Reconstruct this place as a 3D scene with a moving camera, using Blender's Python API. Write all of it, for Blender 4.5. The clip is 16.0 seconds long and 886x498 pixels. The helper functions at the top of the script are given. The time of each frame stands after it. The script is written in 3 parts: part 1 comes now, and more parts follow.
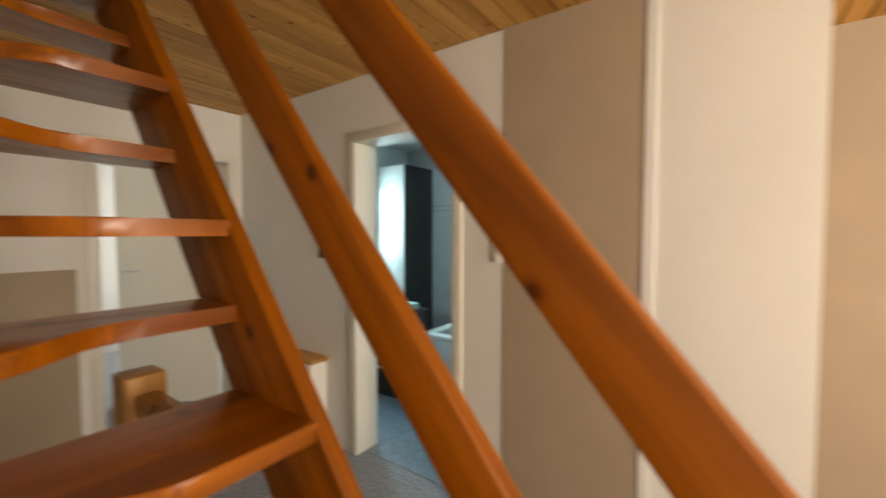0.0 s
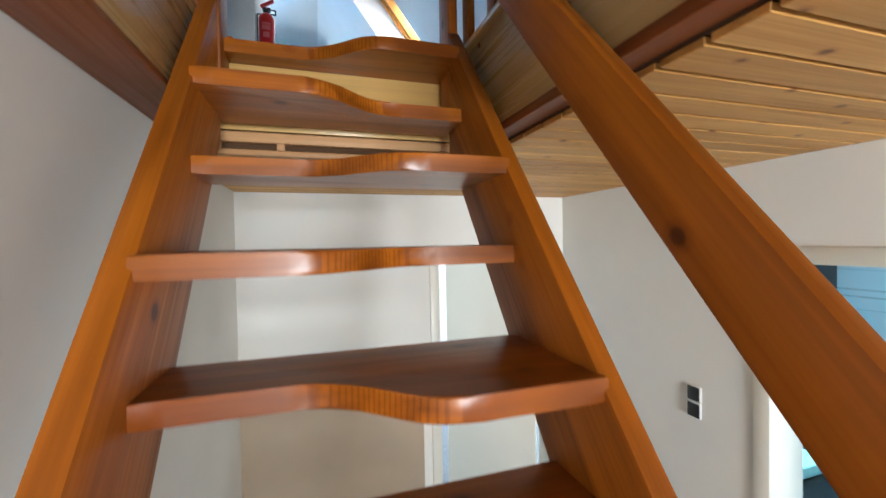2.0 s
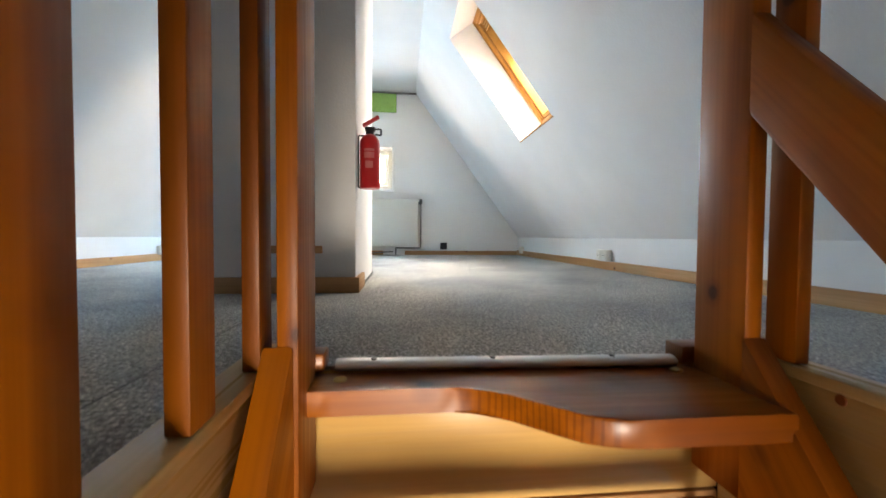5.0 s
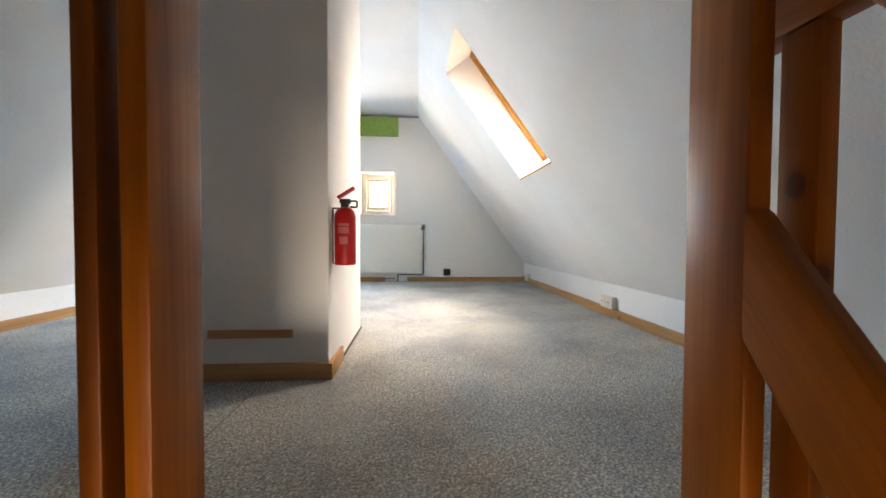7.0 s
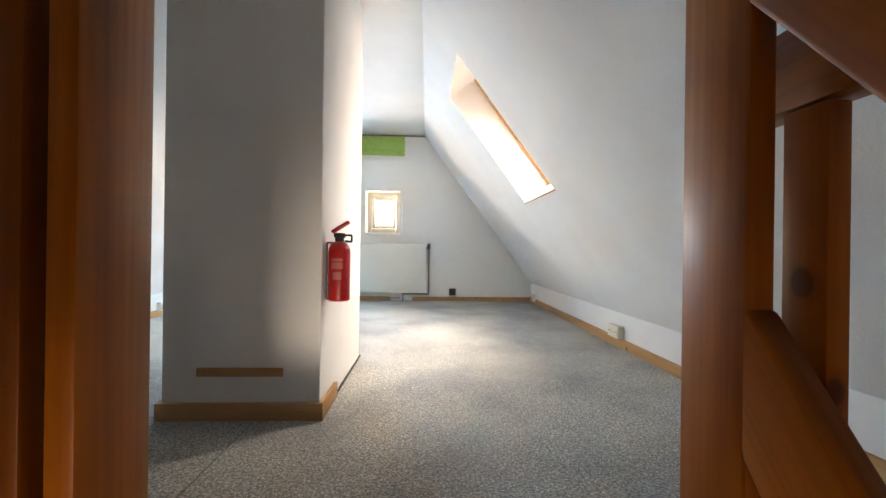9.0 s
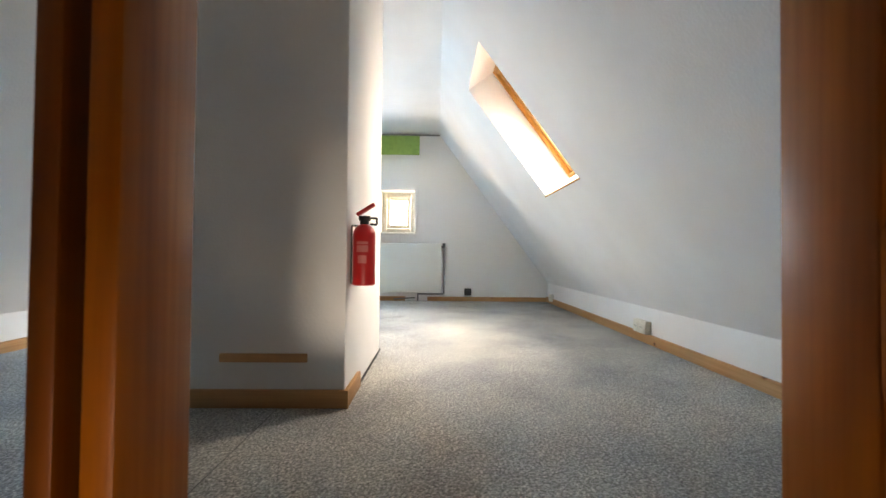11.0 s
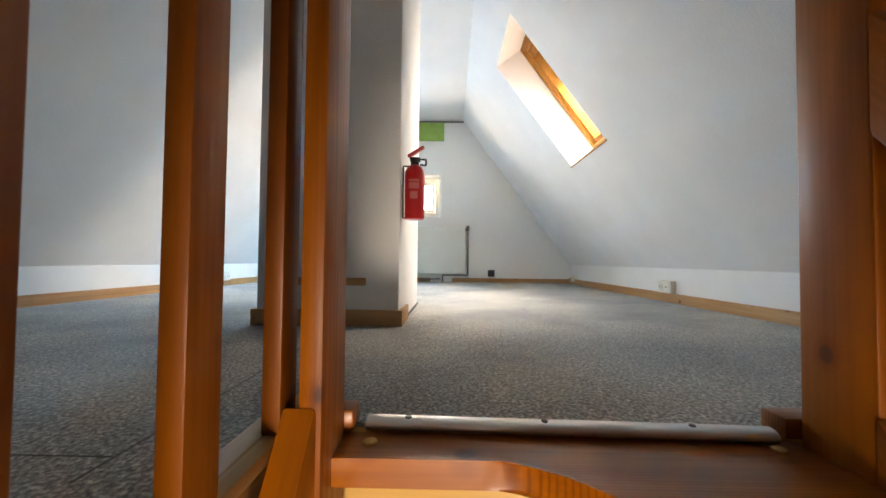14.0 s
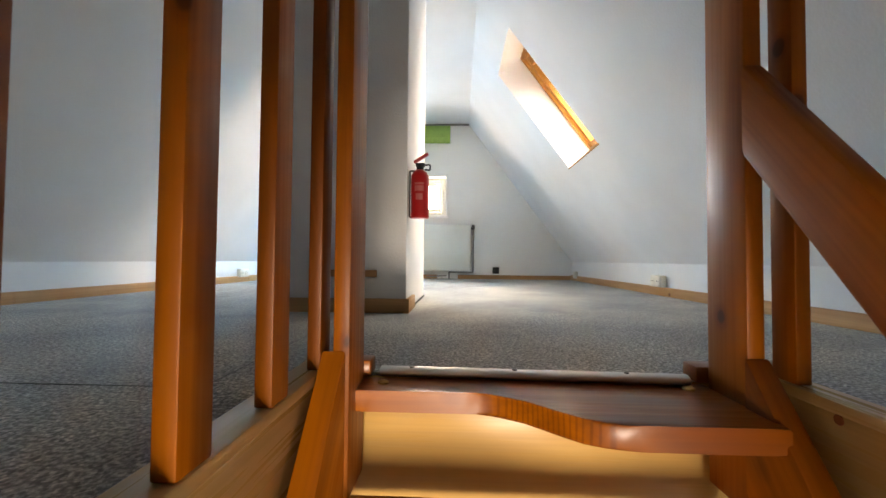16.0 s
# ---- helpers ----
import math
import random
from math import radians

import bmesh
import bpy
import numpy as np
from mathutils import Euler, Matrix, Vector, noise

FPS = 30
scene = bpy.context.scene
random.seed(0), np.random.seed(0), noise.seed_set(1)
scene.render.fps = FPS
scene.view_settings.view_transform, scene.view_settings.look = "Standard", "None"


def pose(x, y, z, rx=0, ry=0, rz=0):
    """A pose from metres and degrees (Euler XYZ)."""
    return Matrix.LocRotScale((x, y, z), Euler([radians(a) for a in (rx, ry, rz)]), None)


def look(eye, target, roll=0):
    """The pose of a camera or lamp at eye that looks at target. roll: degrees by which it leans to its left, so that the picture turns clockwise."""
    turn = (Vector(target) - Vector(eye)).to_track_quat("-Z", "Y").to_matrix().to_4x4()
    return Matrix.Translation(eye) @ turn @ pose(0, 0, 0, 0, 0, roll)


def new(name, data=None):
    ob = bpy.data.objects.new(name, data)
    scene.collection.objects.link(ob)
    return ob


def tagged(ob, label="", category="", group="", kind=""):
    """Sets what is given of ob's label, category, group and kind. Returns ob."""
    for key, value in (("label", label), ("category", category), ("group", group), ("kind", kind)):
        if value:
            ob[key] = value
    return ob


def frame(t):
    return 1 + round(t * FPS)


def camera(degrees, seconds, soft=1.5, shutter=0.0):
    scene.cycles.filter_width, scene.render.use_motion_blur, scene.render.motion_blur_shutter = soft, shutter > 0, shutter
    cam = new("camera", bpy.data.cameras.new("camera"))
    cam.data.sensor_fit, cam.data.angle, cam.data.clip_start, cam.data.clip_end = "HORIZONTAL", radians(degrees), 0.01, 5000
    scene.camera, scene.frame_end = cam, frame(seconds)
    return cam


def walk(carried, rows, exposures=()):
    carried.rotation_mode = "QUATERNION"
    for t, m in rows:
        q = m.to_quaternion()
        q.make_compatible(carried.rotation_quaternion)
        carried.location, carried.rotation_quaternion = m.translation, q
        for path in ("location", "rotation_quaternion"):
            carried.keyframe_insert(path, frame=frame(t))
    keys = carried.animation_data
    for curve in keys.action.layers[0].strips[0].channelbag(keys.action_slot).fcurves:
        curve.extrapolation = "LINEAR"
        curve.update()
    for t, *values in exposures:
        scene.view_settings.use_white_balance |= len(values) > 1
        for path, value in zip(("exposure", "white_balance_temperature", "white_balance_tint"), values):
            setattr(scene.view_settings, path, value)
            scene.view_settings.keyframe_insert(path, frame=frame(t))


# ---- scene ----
cam = camera(96.1, 16.0, shutter=0.4)
PATH = [
    (0, (-0.148, 0.237, 1.474), (1.479, 1.397, 1.394), 0.1),
    (0.5, (-0.1, 0.504, 1.599), (1.079, 2.117, 1.516), -0.8),
    (1, (-0.021, 0.727, 1.815), (0.884, 2.509, 1.749), -0.8),
    (1.5, (-0.05, 0.907, 1.958), (0.639, 2.784, 1.905), -0.8),
    (2, (-0.084, 1.015, 2.113), (0.511, 2.924, 2.068), -1.0),
    (2.5, (-0.058, 1.158, 2.264), (0.502, 3.077, 2.203), -0.9),
    (3, (-0.111, 1.28, 2.424), (0.346, 3.226, 2.367), -0.5),
    (3.5, (-0.095, 1.324, 2.568), (0.283, 3.287, 2.51), -0.3),
    (4, (-0.086, 1.503, 2.722), (0.277, 3.47, 2.659), 0.24),
    (4.5, (-0.151, 1.624, 2.826), (0.133, 3.603, 2.759), 0.25),
    (5, (-0.187, 1.686, 2.924), (0.015, 3.68, 2.862), 0.4),
    (7.5, (-0.012, 1.82, 3.281), (0.112, 3.816, 3.227), 0.4),
    (8, (0.004, 1.835, 3.317), (0.114, 3.832, 3.283), 0.6),
    (10.5, (0.005, 1.876, 3.286), (0.048, 3.875, 3.312), 0.6),
    (11, (-0.059, 1.897, 3.227), (-0.026, 3.896, 3.262), 0.6),
    (11.5, (-0.117, 1.872, 3.174), (-0.092, 3.872, 3.214), 0.7),
    (12, (-0.139, 1.845, 3.127), (-0.132, 3.845, 3.171), 0.6),
    (12.5, (-0.16, 1.833, 3.073), (-0.162, 3.832, 3.124), 0.6),
    (13, (-0.164, 1.808, 3.031), (-0.183, 3.807, 3.084), 0.6),
    (13.5, (-0.17, 1.781, 2.991), (-0.201, 3.78, 3.044), 0.6),
    (14, (-0.173, 1.755, 2.953), (-0.213, 3.754, 3.013), 0.6),
    (14.5, (-0.171, 1.713, 2.929), (-0.219, 3.712, 2.988), 0.5),
    (15, (-0.164, 1.659, 2.925), (-0.219, 3.657, 2.984), 0.5),
    (15.5, (-0.16, 1.606, 2.923), (-0.225, 3.604, 2.98), 0.5),
    (16, (-0.141, 1.562, 2.93), (-0.224, 3.559, 2.987), 0.5),
]
walk(cam, [(t, look(eye, target, roll)) for t, eye, target, roll in PATH],
     exposures=[(0, -0.32, 7600, 10), (0.5, 0.36, 5150, 6), (1.0, 0.54, 4850, 4), (1.5, 0.60, 5200, 4), (2.0, 0.70, 5550, 3), (2.5, 0.75, 5050, 1), (3.0, 0.84, 4850, -3), (3.5, 0.92, 4850, -3), (4.0, 1.02, 5100, 1), (4.5, 1.15, 6200, 7), (5.0, 1.3, 7800, 14),
                (8.0, 1.3, 8500, 18), (12.0, 1.2, 8400, 16), (16.0, 1.24, 8250, 16)])

# ---- light ----
world = bpy.data.worlds.new("world")
scene.world = world
world.use_nodes = True
wn = world.node_tree.nodes
sky = wn.new("ShaderNodeTexSky")
sky.sky_type, sky.sun_disc = "NISHITA", False
sky.sun_elevation, sky.sun_rotation = radians(57.5), radians(122)
world.node_tree.links.new(sky.outputs[0], wn["Background"].inputs[0])
wn["Background"].inputs[1].default_value = 0.15
sun = new("sun", bpy.data.lights.new("sun", "SUN"))
sun.data.energy, sun.data.angle, sun.data.color = 1.0, radians(0.5), (1, 0.94, 0.85)
sun.matrix_world = look((7, -4.4, 13), (0, 0, 0))


def area_lamp(name, place, target, w, h, watts, colour):
    lamp = new(name, bpy.data.lights.new(name, "AREA"))
    lamp.data.shape, lamp.data.size, lamp.data.size_y = "RECTANGLE", w, h
    lamp.data.energy, lamp.data.color = watts, colour
    lamp.matrix_world = look(place, target)
    return lamp


# Stand-ins for the sky's light in the window openings; fills use unseen, added openings
area_lamp("skylight_daylight", (0.90, 4.38, 4.45), (0.15, 4.45, 3.72), 0.72, 1.02, 47, (0.97, 0.96, 0.94))
area_lamp("gable_daylight", (-0.52, 6.90, 3.75), (-0.40, 3, 3.4), 0.4, 0.5, 29, (1.0, 0.93, 0.82))
# Blue fill added behind an assumed, unseen window to tint the left slope
area_lamp("left_slope_fill", (-1.45, 6.90, 3.75), (-2.3, 3.6, 2.9), 0.7, 0.9, 50, (0.25, 0.58, 1.0))
# Hall fill: no window known here, lamp added behind the stair foot
area_lamp("hall_fill", (0.40, -2.68, 1.70), (0.5, 3, 1.4), 1.2, 1.05, 145, (1.0, 0.96, 0.91))
# Room fill added at an unseen side opening, to brighten the far room
area_lamp("room_fill", (3.42, 5.6, 1.5), (1.0, 5.0, 1.2), 1.2, 1.2, 80, (0.97, 0.98, 1.0))
area_lamp("bath_daylight", (2.45, 3.24, 1.62), (2.2, 1.0, 1.2), 0.4, 0.6, 45, (0.45, 0.78, 1.0))


# ---- materials ----
def material(name):
    m = bpy.data.materials.new(name)
    m.use_nodes = True
    return m, m.node_tree.nodes, m.node_tree.links, m.node_tree.nodes["Principled BSDF"]


def ramp(nodes, links, fac, stops):
    r = nodes.new("ShaderNodeValToRGB")
    while len(r.color_ramp.elements) < len(stops):
        r.color_ramp.elements.new(0.5)
    for e, (p, c) in zip(r.color_ramp.elements, stops):
        e.position, e.color = p, (*c, 1)
    links.new(fac, r.inputs[0])
    return r.outputs[0]


def tex(nodes, links, scale, stretch=(1, 1, 1), detail=4, kind="ShaderNodeTexNoise", shift=False):
    co, mp = nodes.new("ShaderNodeTexCoord"), nodes.new("ShaderNodeMapping")
    mp.inputs["Scale"].default_value = stretch
    links.new(co.outputs["Object"], mp.inputs[0])
    if shift:
        info, mul = nodes.new("ShaderNodeObjectInfo"), nodes.new("ShaderNodeMath")
        mul.operation, mul.inputs[1].default_value = "MULTIPLY", 40
        links.new(info.outputs["Random"], mul.inputs[0])
        links.new(mul.outputs[0], mp.inputs["Location"])
    t = nodes.new(kind)
    t.inputs["Scale"].default_value = scale
    if kind == "ShaderNodeTexNoise":
        t.inputs["Detail"].default_value = detail
    links.new(mp.outputs[0], t.inputs["Vector"])
    return t


def bump(nodes, links, b, height, strength, dist=0.002):
    n = nodes.new("ShaderNodeBump")
    n.inputs["Strength"].default_value, n.inputs["Distance"].default_value = strength, dist
    links.new(height, n.inputs["Height"])
    links.new(n.outputs[0], b.inputs["Normal"])


def mix(nodes, links, kind, fac, a, b):
    m = nodes.new("ShaderNodeMix")
    m.data_type, m.blend_type = "RGBA", kind
    for sock, v in ((m.inputs[0], fac), (m.inputs[6], a), (m.inputs[7], b)):
        if isinstance(v, (int, float)):
            sock.default_value = v
        elif isinstance(v, tuple):
            sock.default_value = (*v, 1)
        else:
            links.new(v, sock)
    return m.outputs[2]


def plain(name, colour, rough=0.5, metal=0.0, vary=0.08, scale=6.0, relief=0.0, relief_scale=200.0):
    m, n, l, b = material(name)
    t = tex(n, l, scale)
    lo, hi = [tuple(max(0, c * f) for c in colour) for f in (1 - vary, 1 + vary)]
    l.new(ramp(n, l, t.outputs[0], [(0.3, lo), (0.7, hi)]), b.inputs["Base Color"])
    b.inputs["Roughness"].default_value, b.inputs["Metallic"].default_value = rough, metal
    if relief:
        bump(n, l, b, tex(n, l, relief_scale, detail=3).outputs[0], relief)
    return m


def wood(name, dark, light, along, rough=0.35, knots=11.0, grain=1.0, coat=0.0, shift=True, bands=False):
    """Pine: streaks along one axis ('x', 'y' or 'z' of the object), growth rings and round knots."""
    m, n, l, b = material(name)
    axis = "xyz".index(along)
    st = [1.0, 1.0, 1.0]
    st[axis] = 0.06
    big = tex(n, l, 9 * grain, tuple(st), 3, shift=shift)
    big.inputs["Distortion"].default_value = 1.2
    st[axis] = 0.02
    fine = tex(n, l, 130 * grain, tuple(st), 5, shift=shift)
    rings = None
    if bands:
        rings = tex(n, l, 50.0, (0.22, 1.0, 0.35), kind="ShaderNodeTexWave", shift=shift)
        rings.wave_type, rings.bands_direction = "BANDS", "Y"
        rings.inputs["Distortion"].default_value, rings.inputs["Detail"].default_value, rings.inputs["Detail Scale"].default_value = 5.0, 2.0, 0.25
    mid = tuple((a + c) / 2 for a, c in zip(dark, light))
    c = ramp(n, l, big.outputs[0], [(0.28, dark), (0.47, mid), (0.62, light), (0.8, mid)])
    f = ramp(n, l, fine.outputs[0], [(0.3, (0.72, 0.68, 0.62)), (0.6, (1, 1, 1))])
    c = mix(n, l, "MULTIPLY", 0.5, c, f)
    if rings:
        c = mix(n, l, "MULTIPLY", 0.6, c, ramp(n, l, rings.outputs["Color"], [(0.05, (0.50, 0.36, 0.26)), (0.45, (1.0, 1.0, 1.0))]))
    if knots:
        st[axis] = 0.8
        v = tex(n, l, knots, tuple(st), kind="ShaderNodeTexVoronoi", shift=shift)
        sep, some, add = n.new("ShaderNodeSeparateColor"), n.new("ShaderNodeMath"), n.new("ShaderNodeMath")
        some.operation, some.inputs[1].default_value, add.operation = "GREATER_THAN", 0.75, "ADD"
        l.new(v.outputs["Color"], sep.inputs[0])
        l.new(sep.outputs[0], some.inputs[0])
        l.new(some.outputs[0], add.inputs[0])
        l.new(v.outputs["Distance"], add.inputs[1])
        k = ramp(n, l, add.outputs[0], [(0.0, (0.10, 0.06, 0.05)), (0.085, (0.22, 0.14, 0.10)), (0.11, (0.70, 0.58, 0.50)), (0.19, (1, 1, 1))])
        c = mix(n, l, "MULTIPLY", 0.85, c, k)
    l.new(c, b.inputs["Base Color"])
    r = ramp(n, l, fine.outputs[0], [(0.3, (rough + 0.12,) * 3), (0.7, (rough - 0.05,) * 3)])
    l.new(r, b.inputs["Roughness"])
    b.inputs["Specular IOR Level"].default_value = 0.24
    b.inputs["Coat Weight"].default_value, b.inputs["Coat Roughness"].default_value = coat, 0.28
    bump(n, l, b, fine.outputs[0], 0.12, 0.001)
    return m


ST_D, ST_L = (0.145, 0.034, 0.001), (0.39, 0.110, 0.004)
M_stair_x = wood("varnished_pine_tread", ST_D, ST_L, "x", 0.33, coat=0.38, knots=7.0, bands=True)
M_stair_y = wood("varnished_pine_rail", ST_D, ST_L, "y", 0.42, coat=0.06, knots=8.0)
M_stair_z = wood("varnished_pine_post", ST_D, ST_L, "z", 0.42, coat=0.06, knots=8.0)
M_trim_y = wood("stained_trim", (0.17, 0.045, 0.012), (0.28, 0.085, 0.02), "y", 0.4, knots=False)
M_panel = wood("light_pine_panel", (0.50, 0.32, 0.12), (0.66, 0.46, 0.20), "y", 0.26, knots=False, grain=0.6)
M_panel_x = wood("light_pine_riser", (0.56, 0.33, 0.10), (0.68, 0.44, 0.16), "x", 0.24, knots=False, grain=0.6)
M_base_y = wood("pine_baseboard", (0.40, 0.20, 0.08), (0.55, 0.31, 0.14), "y", 0.45)
M_base_x = wood("pine_baseboard_across", (0.40, 0.20, 0.08), (0.55, 0.31, 0.14), "x", 0.45)
M_frame = wood("skylight_pine", (0.48, 0.21, 0.05), (0.60, 0.29, 0.08), "y", 0.4, knots=False)
M_newel = wood("hall_newel_pine", (0.40, 0.19, 0.05), (0.55, 0.29, 0.09), "z", 0.4)
M_newel_y = wood("hall_rail_pine", (0.40, 0.19, 0.05), (0.55, 0.29, 0.09), "y", 0.4)


def plank_material():
    """Knotty pine boards; each board has its own tone."""
    m = wood("ceiling_pine", (0.52, 0.25, 0.055), (0.72, 0.39, 0.11), "x", 0.42, knots=12.0, shift=False)
    n, l = m.node_tree.nodes, m.node_tree.links
    b = n["Principled BSDF"]
    was = b.inputs["Base Color"].links[0].from_socket
    g = n.new("ShaderNodeNewGeometry")
    tone = ramp(n, l, g.outputs["Random Per Island"], [(0.0, (0.75, 0.72, 0.68)), (1.0, (1, 1, 1))])
    l.new(mix(n, l, "MULTIPLY", 1.0, was, tone), b.inputs["Base Color"])
    return m


M_planks = plank_material()


def carpet():
    m, n, l, b = material("grey_carpet")
    fine, mid, big = tex(n, l, 500, detail=2), tex(n, l, 150, detail=5), tex(n, l, 2.6, detail=6)
    cells = tex(n, l, 190, kind="ShaderNodeTexVoronoi")
    pick = n.new("ShaderNodeSeparateColor")
    l.new(cells.outputs["Color"], pick.inputs[0])
    salt = ramp(n, l, pick.outputs[0], [(0.0, (0.35, 0.35, 0.35)), (0.5, (0.8, 0.8, 0.79)), (0.85, (1.15, 1.14, 1.11)), (1.0, (1.4, 1.38, 1.33))])
    c = ramp(n, l, mid.outputs[0], [(0.38, (0.30, 0.295, 0.285)), (0.5, (0.46, 0.455, 0.435)), (0.61, (0.74, 0.73, 0.70))])
    c = mix(n, l, "MULTIPLY", 0.65, c, salt)
    c = mix(n, l, "MULTIPLY", 0.4, c, ramp(n, l, fine.outputs[0], [(0.3, (0.5, 0.5, 0.5)), (0.65, (1.15, 1.15, 1.12))]))
    c = mix(n, l, "MULTIPLY", 0.8, c, ramp(n, l, big.outputs[0], [(0.33, (0.60, 0.62, 0.66)), (0.6, (1, 1, 0.98))]))
    l.new(c, b.inputs["Base Color"])
    b.inputs["Roughness"].default_value = 0.95
    bump(n, l, b, mid.outputs[0], 0.5, 0.003)
    return m


M_carpet = carpet()
M_bathfloor = plain("blue_grey_floor", (0.22, 0.27, 0.32), 0.4, vary=0.2, scale=30)
M_roomcarpet = plain("blue_grey_carpet", (0.27, 0.29, 0.32), 0.9, vary=0.35, scale=60, relief=0.4)
M_wall = plain("hall_white_wallpaper", (0.77, 0.75, 0.70), 0.8, vary=0.025, scale=2.5, relief=0.12, relief_scale=160)
M_tan = plain("tan_paint", (0.40, 0.31, 0.22), 0.7, vary=0.05, scale=3, relief=0.12, relief_scale=160)
M_attic = plain("white_woodchip_wallpaper", (0.78, 0.78, 0.77), 0.85, vary=0.03, scale=3, relief=0.6, relief_scale=110)
M_white = plain("white_paint", (0.80, 0.79, 0.76), 0.5, vary=0.03, scale=3)
M_gable = plain("white_painted_brick", (0.82, 0.81, 0.78), 0.6, vary=0.02, scale=8, relief=0.1, relief_scale=60)
M_cream = plain("cream_lacquer", (0.74, 0.71, 0.62), 0.35, vary=0.03, scale=2)
M_radiator = plain("radiator_enamel", (0.76, 0.75, 0.68), 0.35, vary=0.03, scale=3)
M_tile = plain("bath_tile", (0.72, 0.74, 0.75), 0.15, vary=0.03, scale=3)
M_grout = plain("grout", (0.52, 0.53, 0.53), 0.8, vary=0.1, scale=40)
M_black = plain("black_plastic", (0.012, 0.012, 0.014), 0.4, vary=0.2)
M_darkwood = plain("black_brown_laminate", (0.02, 0.017, 0.016), 0.35, vary=0.25, scale=10)
M_red = plain("red_enamel", (0.42, 0.012, 0.012), 0.28, vary=0.1, scale=12)
M_paleprint = plain("pale_print", (0.52, 0.14, 0.13), 0.5)
M_alu = plain("aluminium", (0.72, 0.72, 0.70), 0.38, 0.85, vary=0.05, scale=20)
M_steel = plain("dark_steel", (0.12, 0.12, 0.12), 0.4, 0.8)
M_copper = plain("grey_pipe", (0.22, 0.21, 0.2), 0.45, 0.4)
M_brass = plain("brass", (0.55, 0.36, 0.14), 0.35, 0.9)
M_green = plain("green_fabric", (0.26, 0.42, 0.10), 0.85, vary=0.1, scale=20)
# Shade of the board grooves and trim slot, put into a dark colour
M_sub = plain("gap_shade", (0.07, 0.032, 0.01), 0.9)
M_teal = plain("pale_green_towel", (0.45, 0.68, 0.62), 0.9, vary=0.1, scale=40)


def glass():
    m, n, l, b = material("window_glass")
    b.inputs["Roughness"].default_value, b.inputs["Transmission Weight"].default_value, b.inputs["IOR"].default_value = 0.02, 1, 1.45
    return m


M_glass = glass()


# ---- builders ----
def box(bm, a, b, m=None, bevel=0.0, seg=2):
    """A box from corner a to corner b, turned by m."""
    vs = bmesh.ops.create_cube(bm, size=1)["verts"]
    mid = [(p + q) / 2 for p, q in zip(a, b)]
    t = Matrix.LocRotScale(mid, None, [abs(q - p) for p, q in zip(a, b)])
    bmesh.ops.transform(bm, matrix=t, verts=vs)
    if bevel:
        es = list({e for v in vs for e in v.link_edges})
        vs = list({v for f in bmesh.ops.bevel(bm, geom=es, offset=bevel, segments=seg, affect="EDGES", profile=0.5)["faces"] for v in f.verts} | {v for v in vs if v.is_valid})
    if m is not None:
        bmesh.ops.transform(bm, matrix=m, verts=vs)
    return vs


def rod(bm, a, b, r, r2=None, seg=20):
    a, b = Vector(a), Vector(b)
    d = b - a
    m = Matrix.Translation((a + b) / 2) @ d.to_track_quat("Z", "Y").to_matrix().to_4x4()
    return bmesh.ops.create_cone(bm, cap_ends=True, segments=seg, radius1=r, radius2=r if r2 is None else r2, depth=d.length, matrix=m)["verts"]


def lathe(bm, profile, centre, seg=28):
    """A turned body from (radius, height) pairs round a vertical axis."""
    rings = []
    for r, z in profile:
        rings.append([bm.verts.new((centre[0] + r * math.cos(2 * math.pi * i / seg), centre[1] + r * math.sin(2 * math.pi * i / seg), centre[2] + z)) for i in range(seg)])
    for p, q in zip(rings, rings[1:]):
        for i in range(seg):
            bm.faces.new((p[i], p[(i + 1) % seg], q[(i + 1) % seg], q[i]))
    bm.faces.new(rings[0][::-1])
    bm.faces.new(rings[-1])


def mesh(name, bm, mat, smooth=False):
    bmesh.ops.recalc_face_normals(bm, faces=bm.faces)
    me = bpy.data.meshes.new(name)
    bm.to_mesh(me)
    bm.free()
    me.materials.append(mat)
    for p in me.polygons:
        p.use_smooth = smooth
    if smooth:
        me.set_sharp_from_angle(angle=radians(35))
    return me


def part(name, bm, mat, parent, label="", smooth=True, at=None):
    ob = new(name, mesh(name, bm, mat, smooth))
    ob.parent = parent
    if at is not None:
        ob.matrix_basis = at
    return tagged(ob, label)


def thing(name, label, category, group="", at=None):
    ob = new(name)
    ob.empty_display_size = 0.05
    if at is not None:
        ob.matrix_basis = at
    return tagged(ob, label, category, group)


def solo(name, bm, mat, label, category, group="", kind="", smooth=True):
    return tagged(new(name, mesh(name, bm, mat, smooth)), label, category, group, kind)


def built(boxes, bevel=0.0, m=None):
    bm = bmesh.new()
    for a, b in boxes:
        box(bm, a, b, m, bevel)
    return bm


def structure(name, boxes, mat, label, category, bevel=0.0, m=None):
    return solo(name, built(boxes, bevel, m), mat, label, category, kind="structure", smooth=False)


def block_part(name, a, b, mat, parent, bevel=0.002, label="", m=None, at=None):
    return part(name, built([(a, b)], bevel, m), mat, parent, label, at=at)

# ---- the plan ----
FL, FA = 0.115, 2.70            # hall floor, attic floor
HC = 2.385                      # hall ceiling
WR, WF, WL, WB = 1.491, 3.345, -0.505, -2.60   # hall walls: right, far, left, back
OX0, OX1, OY0, OY1 = -0.385, 0.40, 0.15, 2.362  # stair opening
AC = 4.658                      # attic ceiling
KR, KL, KH = 1.255, -2.30, 2.92  # knee walls and their top
EDGE_R, EDGE_L = -0.038, -0.995  # where the slopes meet the attic ceiling
GY, BY = 6.58, -1.25            # gables
T = 0.12

